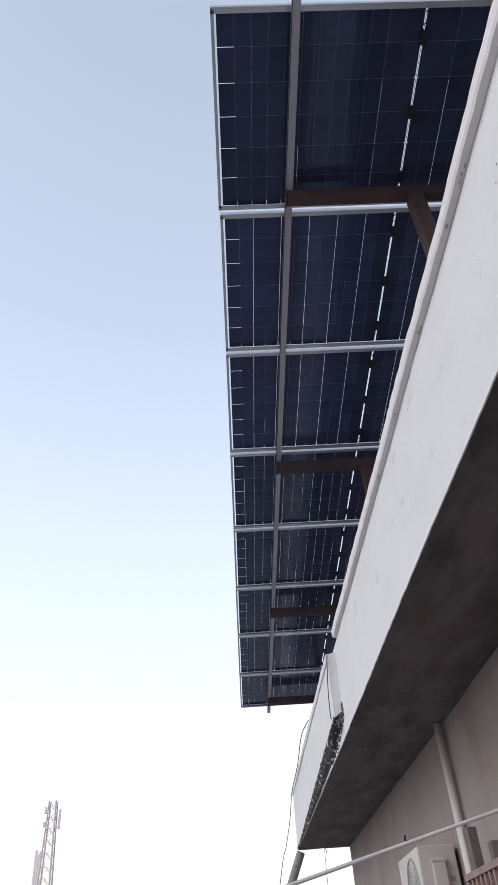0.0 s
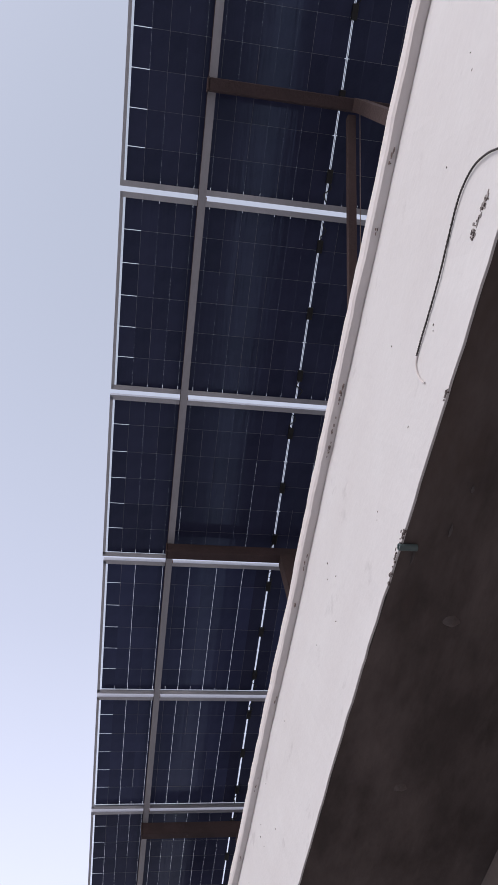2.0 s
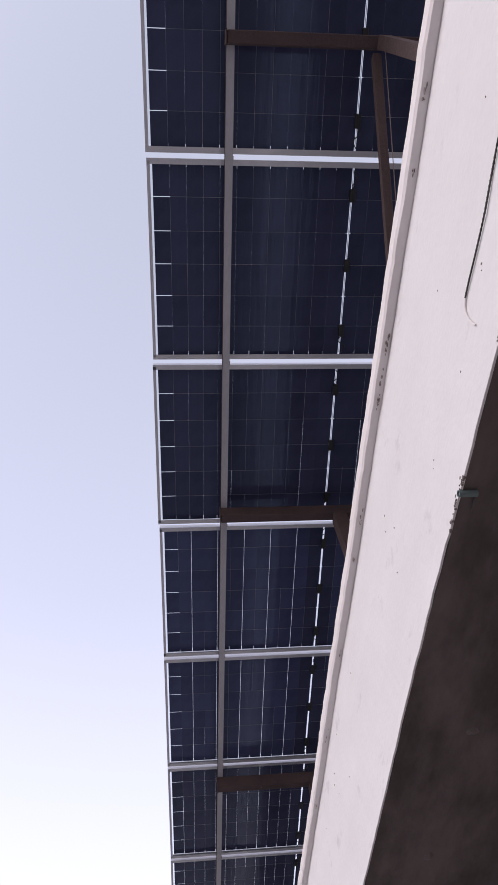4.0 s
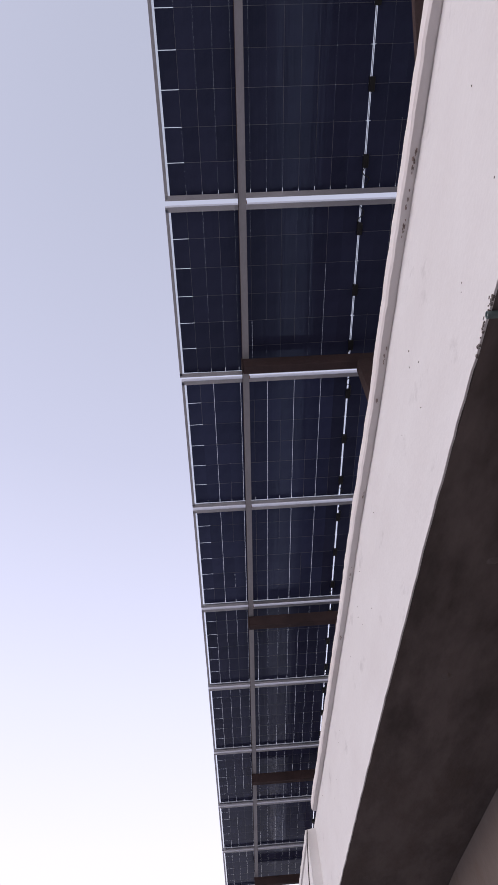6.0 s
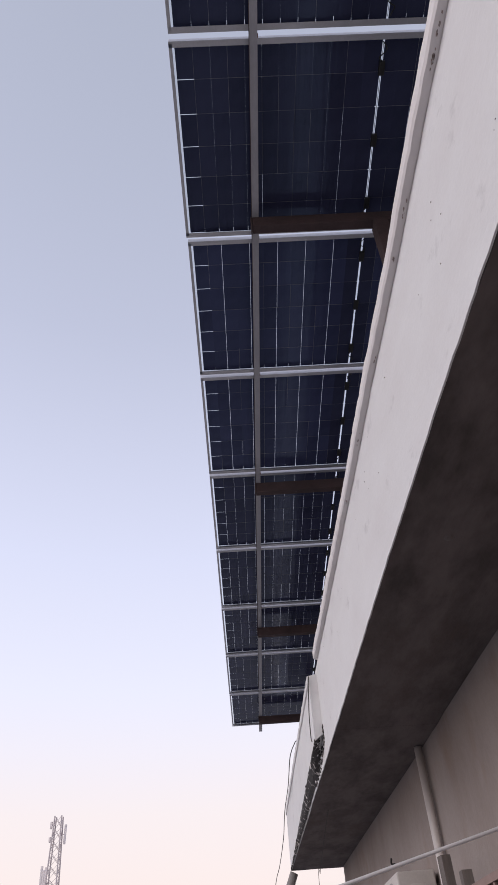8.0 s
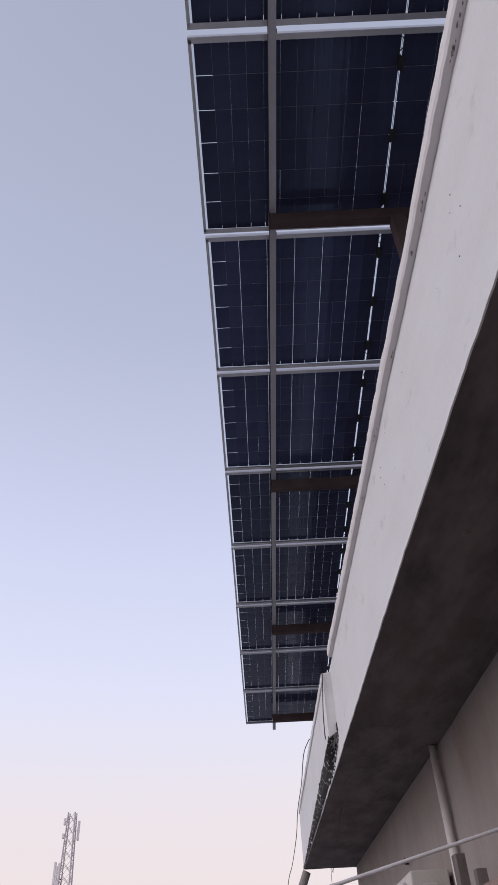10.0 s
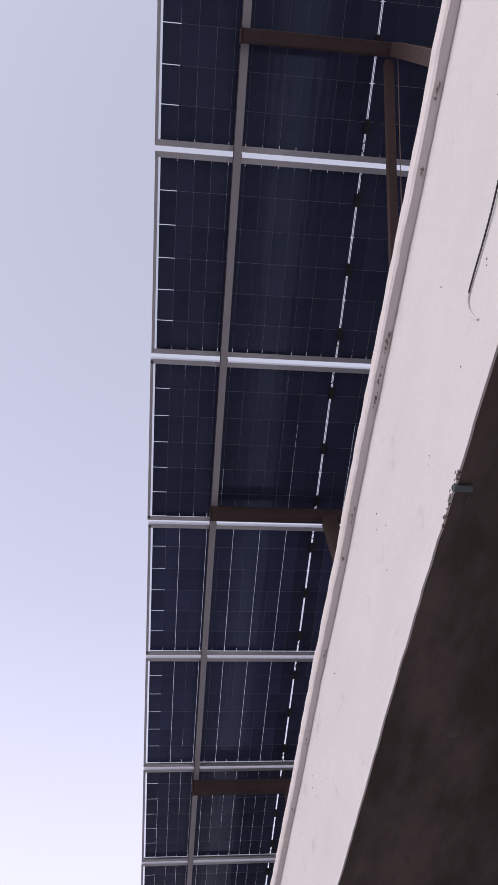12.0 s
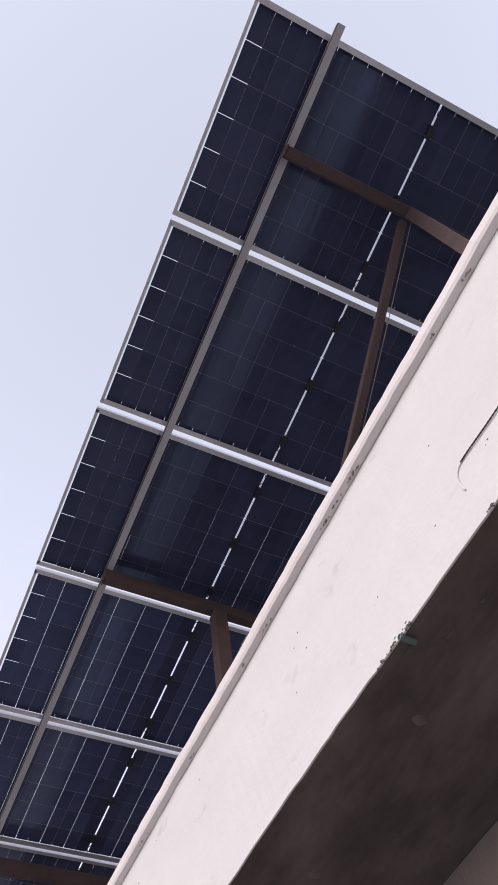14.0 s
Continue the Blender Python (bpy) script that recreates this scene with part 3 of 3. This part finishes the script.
# ---- steel under the panels ----
DRIFT = 0.002                                   # the purlins run slightly across the panel row


def purlin(x0, label):
    """A galvanised lipped channel along the row."""
    w, h, t = 0.042, 0.062, 0.003
    prof = [(0, 0), (w, 0), (w, -h), (0, -h), (0, -h + 0.018), (t, -h + 0.018), (t, -h + t), (w - t, -h + t), (w - t, -t), (t, -t), (t, -0.018), (0, -0.018)]
    p = thing("purlin", label, "steel purlin", "purlins under the panels", at=ARRAY)
    part("channel", sweep([[(x0 + x - DRIFT * y, y, z - 0.001) for x, z in prof] for y in (-0.062, 10 * PITCH + 0.09)]), M_GALV, p)
    part("rusty_lip", sweep([[(x0 - DRIFT * y + x, y, z) for x, z in ((-0.0025, -h - 0.003), (-0.0002, -h - 0.003), (-0.0002, -h + 0.016), (-0.0025, -h + 0.016))] for y in (-0.058, 10 * PITCH + 0.085)]), M_RUST, p, "rust-stained lower lip")
    for k in range(1, 10):
        part("clamp", box(x0 + w - DRIFT * k * PITCH, x0 + w + 0.007 - DRIFT * k * PITCH, k * PITCH - 0.010, k * PITCH + 0.010, -0.016, -0.002, 0.002), M_WELD, p, "rusty orange weld clamp")
    return p


purlin(0.420, "grey galvanised steel channel carrying the solar panels")
purlin(1.88, "grey galvanised steel channel carrying the panels' inner side")

RAFTERS = (0.605, 3.32, 5.86, 8.47, 11.07)
for k, y in enumerate(RAFTERS):
    r0 = thing("rafter", "rust-brown steel beam crossing under the purlins", "steel beam", "rafters under the panels", at=ARRAY)
    part("beam", box(0.419 - DRIFT * y, 2.1, y - 0.029, y + 0.029, -0.165, -0.0645, 0.004), M_RUST, r0)
    part("end_plate", box(0.411 - DRIFT * y, 0.4175 - DRIFT * y, y - 0.033, y + 0.033, -0.168, -0.0645, 0.001), M_RUST, r0, "rusty end plate")
    for px in (1.19, 2.02):
        top = ARR(px, y, -0.167)
        post = thing("post", "rust-brown square steel post standing on the roof", "steel post", "posts of the panel frame", at=Matrix.Translation((px, top.y, 3.602)))
        if k == 0 and px < 1.5:
            part("tube", bar((0, 0.16, 0.008), (0, 0, top.z - 3.604), 0.062, 0.062), M_RUST, post, "slightly leaning steel tube")
        else:
            part("tube", box(-0.042, 0.042, -0.042, 0.042, 0.008, top.z - 3.604), M_RUST, post)
        part("base_plate", box(-0.09, 0.09, -0.09, 0.25 if k == 0 else 0.09, 0, 0.007, 0.001), M_RUST, post, "rusty base plate")
b0 = ARR(1.155, RAFTERS[0] + 0.06, -0.175)
brace = thing("brace", "slender rust-brown diagonal steel brace between two posts", "steel brace", at=Matrix.Translation(b0))
part("strut", bar((0, 0, 0), Vector((1.225, 3.15, 3.72)) - b0, 0.042, 0.042, 0.003), M_RUST, brace)

binding = thing("binding_wire", "thin pale wire strung along the diagonal brace", "wire", at=Matrix.Translation(b0))
part("strand", tube([Vector((0.040, -0.05, 0.006)), (Vector((1.225, 3.15, 3.72)) - b0) * 0.45 + Vector((0.036, 0, -0.02)), (Vector((1.225, 3.15, 3.72)) - b0) * 0.95 + Vector((0.02, 0, 0))], 0.0022, 6), M_STAIN, binding)

# ---- things on the house front ----
def on_front(y, z, out=0.004):
    return (FRONT(y, out), y, z)


cable = thing("wall_cable", "dark braided cable bent along the white parapet", "cable", at=Matrix.Translation(on_front(1.0, 3.3)))
o = Vector(on_front(1.0, 3.3))
run = [(0.711, 3.275), (0.725, 3.326), (0.753, 3.377), (0.795, 3.409), (0.851, 3.424), (0.944, 3.421), (1.037, 3.416), (1.131, 3.420), (1.210, 3.427), (1.262, 3.429)]
part("black_length", tube([Vector(on_front(y, z + 0.010)) - o for y, z in run], 0.0027, 8, 14, 0.16), M_BRAID, cable)
tail = [(1.262, 3.429), (1.286, 3.421), (1.303, 3.397), (1.310, 3.364), (1.308, 3.334)]
part("painted_end", tube([Vector(on_front(y, z + 0.010, 0.002)) - o for y, z in tail], 0.0032, 8, 6), M_COPING, cable, "whitewashed cable end")

drain = thing("drain_spout", "short green plastic drain pipe at the parapet foot", "pipe", at=Matrix.Translation((FRONT(1.761, 0.004), 1.761, FOOT(1.761) - 0.004)))
rings = []
for x, rad in ((0, 0.0080), (0, 0.0105), (0.055, 0.0105), (0.055, 0.0080)):
    rings.append([(x, rad * math.cos(a), rad * math.sin(a)) for a in [2 * math.pi * j / 16 for j in range(16)]])
part("pipe", sweep(rings + [rings[0]], False), M_GREEN, drain)

# plaster dabs left on the soffit
def dab(x, y, rx, ry):
    d = thing("plaster_dab", "pale dried plaster dab stuck under the dark soffit", "plaster dab", "dabs under the soffit", at=Matrix.Translation((x, y, SOFFIT(y) + 0.004)))
    rings2 = []
    for k in range(5):
        f = (0.05, 0.4, 0.7, 0.9, 1.0)[k]
        rings2.append([(rx * f * math.cos(a) * (1 + 0.35 * noise.noise((math.cos(a) * 1.6, math.sin(a) * 1.6, x * 9))), ry * f * math.sin(a) * (1 + 0.35 * noise.noise((math.cos(a) * 1.6, math.sin(a) * 1.6, y * 9 + 4))), -0.014 * (1 - f * f)) for a in [2 * math.pi * j / 28 for j in range(28)]])
    part("blob", sweep(rings2), M_BLOB, d, smooth=True)


dab(1.18, 3.62, 0.030, 0.034)
dab(1.19, 2.042, 0.030, 0.022)
dab(1.212, 2.83, 0.032, 0.03)
stub = thing("conduit_stub", "short pale plastic conduit end under the soffit", "pipe", at=Matrix.Translation((1.258, 1.406, SOFFIT(1.406) + 0.006)))
rings = [[(rad * math.cos(a), rad * math.sin(a), z) for a in [2 * math.pi * j / 20 for j in range(20)]] for rad, z in ((0.012, 0), (0.017, 0), (0.017, -0.018), (0.0165, -0.020), (0.0125, -0.020), (0.012, -0.018))]
part("collar", sweep(rings + [rings[0]], False), M_PVC, stub, smooth=False)
dab(1.001, 1.79, 0.0016, 0.045)
dab(1.09, 1.70, 0.0020, 0.025)
dab(1.114, 1.56, 0.003, 0.014)

# downpipe with brackets
dp = thing("downpipe", "grey plastic rain pipe fixed on the house wall", "pipe", at=Matrix.Translation((WALL(6.87, 0.046), 6.87, 0)))
part("pipe", tube([(0, 0, z) for z in (0.02, 1, 2, 3.25)], 0.033, 20), M_PVC, dp, smooth=True)
for z in (0.9,):
    part("bracket", tube([(0, 0, z), (0, 0, z + 0.03)], 0.0375, 20), M_PVC, dp, smooth=True)

# outdoor unit of the air conditioner
ac = thing("air_conditioner", "cream metal outdoor air conditioner unit on the wall", "air conditioner", at=Matrix.Translation((1.31, 7.2, 1.885)))
part("case", box(0, 0.30, 0, 0.86, 0, 0.55, 0.012), M_AC, ac)
ring = [[(-0.006 if k else 0.002, 0.33 + rr * math.cos(a), 0.275 + rr * math.sin(a)) for a in [2 * math.pi * j / 32 for j in range(32)]] for k, rr in ((0, 0.235), (1, 0.235), (1, 0.215), (0, 0.215))]
grille = part("fan_ring", sweep(ring + [ring[0]], False), M_AC_DARK, ac, "round fan grille")
for k in range(1, 8):
    part("grille_wire", tube([(-0.005, 0.33 + 0.027 * k * math.cos(a), 0.275 + 0.027 * k * math.sin(a)) for a in [2 * math.pi * j / 24 for j in range(25)]], 0.002, 5), M_AC_DARK, grille)
part("valve_cover", box(0.09, 0.20, -0.05, -0.002, 0.26, 0.46, 0.012), M_AC, ac, "raised cover on the side panel")
part("cover_lip", box(0.085, 0.205, -0.056, -0.002, 0.43, 0.452, 0.004), M_AC, ac)
part("label_plate", box(0.225, 0.262, -0.004, -0.0005, 0.30, 0.335, 0.001), M_AC_DARK, ac, "small grey plate")
part("hose", tube([(0.15, -0.03, 0.27), (0.16, -0.06, 0.2), (0.19, -0.06, 0.1), (0.25, -0.03, 0.02)], 0.011, 10, 5), M_BLACK, ac, "black pipe", smooth=True)
for y in (0.12, 0.67):
    part("bracket", bar((0.0, y, -0.02), (WALL(7.2 + y) - 1.31 - 0.002, y, -0.02), 0.03, 0.03), M_GALV, ac, "steel wall bracket")

hook = thing("wall_hook", "small black iron hook in the house wall", "hook", at=Matrix.Translation((WALL(8.9), 8.9, 2.71)))
part("hook_wire", tube([(0.02, 0, 0), (-0.03, -0.02, -0.006), (-0.05, -0.07, 0.0), (-0.05, -0.11, 0.03)], 0.009, 8, 4), M_BLACK, hook)

# window guard with slats, planks behind it
guard = thing("window_guard", "brown painted iron window guard with upright bars", "window guard", at=Matrix.Translation((1.345, 4.60, 1.07)))
part("top_rail", box(0, 0.035, 0, 1.5, 1.005, 1.04), M_GRILLE, guard)
part("bottom_rail", box(0, 0.035, 0, 1.5, 0.0, 0.03, 0.004), M_GRILLE, guard)
for k in range(16):
    part("slat", box(0.004, 0.03, 0.02 + k * 0.0955, 0.045 + k * 0.0955, 0.031, 1.004, 0.003), M_GRILLE, guard)
for y in (0.0, 1.465):
    for z in (0.0, 1.005):
        part("side_arm", box(0.036, WALL(4.60 + y) - 1.345 - 0.001, y, y + 0.035, z, z + 0.033, 0.003), M_GRILLE, guard)
part("shelf", box(0.036, WALL(6.1) - 1.345 - 0.012, 0.04, 1.55, 0.96, 0.985, 0.003), M_WOOD, guard, "wooden shelf board")
for y, z1, w, tilt in ((6.03, 0.31, 0.10, 5), (5.60, 0.17, 0.10, -3)):
    pl = thing("plank", "short weathered wooden offcut standing on the guard's shelf", "wood offcut", at=Matrix.Translation((1.44, y, 2.056)) @ pose(0, 0, 0, 0, 0, tilt))
    part("board", add_prism(bmesh.new(), [(-0.03, 0), (0.03, 0), (0.03, w), (-0.03, w * 0.9)], 0, z1), M_WOOD, pl)

# pipe crossing in front of the wall, leaning pole, loose wires
rod = thing("pipe_rail", "thin white painted pipe fixed across to the house wall", "pipe", at=Matrix.Translation((WALL(3.6), 3.6, 2.252)))
part("pipe", tube([(0.02, 0, 0.005), (-0.9, 0, -0.2115), (-2.4, 0, -0.564), (-4.2, 0, -0.987), (-4.25, 0.0, -1.09), (-4.25, 0, -2.25)], 0.0062, 12), M_ROD, rod, smooth=True)
pole = thing("leaning_pole", "grey stained pole leaning against the roof corner", "pole", at=Matrix.Translation((0.1, 12.97, 0)))
part("shaft", tube([(-0.80, 0, 0.0), (-0.05, 0, 1.59), (0.70, 0, 3.215)], 0.062, 14), M_POLE, pole, smooth=True)


def wire(points, radius, label):
    o2 = Vector(points[0])
    w = thing("wire", label, "wire", "loose wires on the house end", at=Matrix.Translation(o2))
    part("strand", tube([Vector(q) - o2 for q in points], radius, 6, 6), M_CABLE, w)


wire([(0.790, 7.036, 3.955), (0.779, 7.03, 3.87), (0.757, 7.03, 3.63), (0.750, 7.03, 3.44), (0.757, 7.06, 3.40)], 0.0042, "thin dark wire down the parapet's end face")
wire([(0.765, 9.15, 4.01), (0.755, 9.3, 4.03), (0.722, 9.9, 4.04), (0.724, 11.0, 3.97), (0.715, 12.5, 3.96), (0.690, 13.1, 3.72), (0.597, 13.12, 3.345), (0.507, 13.12, 3.07), (0.36, 13.12, 2.2), (0.25, 13.12, 0.0)], 0.0055, "thin dark wire hanging off the parapet")
wire([(1.02, 9.0, 3.25), (1.10, 11.0, 3.22), (1.20, 12.9, 3.245), (1.2, 13.08, 3.2), (1.167, 13.09, 3.0), (1.15, 13.09, 0.0)], 0.0035, "thin dark wire hanging from the soffit")

# ---- far lattice tower ----
D = 170.0
tx, ty, top_z = -0.2490 * D, D, 0.2195 * D
tower = thing("lattice_tower", "distant steel lattice antenna tower, grey paled by painted haze", "tower", at=Matrix.Translation((tx, ty, 0)))


def half(z):
    return 0.75 + 1.1 * (1 - z / top_z)


levels = [top_z * i / 16 for i in range(17)]
for sx, sy in ((1, 1), (1, -1), (-1, 1), (-1, -1)):
    part("leg", tube([(sx * half(z), sy * half(z), z) for z in (0, top_z)], 0.16, 6), M_TOWER_HAZED, tower)
for a, b in zip(levels, levels[1:]):
    for s in (1, -1):
        for f in (1, -1):
            part("lattice_bar", tube([(s * half(a), f * half(a), a), (-s * half(b), f * half(b), b)], 0.05, 4), M_TOWER_HAZED, tower)
            part("lattice_bar", tube([(f * half(a), s * half(a), a), (f * half(b), -s * half(b), b)], 0.05, 4), M_TOWER_HAZED, tower)
for z, x, h in ((top_z - 3.6, 1.7, 3.8), (top_z - 1.7, -1.5, 1.4), (top_z - 4.5, -1.5, 1.0), (top_z - 12.6, -2.5, 6.5), (top_z - 12.6, -1.6, 6.0), (top_z - 13.2, -2.05, 6.2)):
    ant = part("antenna", box(x - 0.22, x + 0.22, -0.3, 0.3, z - h / 2, z + h / 2, 0.08), M_ANTENNA_HAZED, tower, "pale panel antenna")
    part("mount", tube([(x, 0, z), (x * 0.35, 0, z)], 0.09, 5), M_TOWER_HAZED, ant)
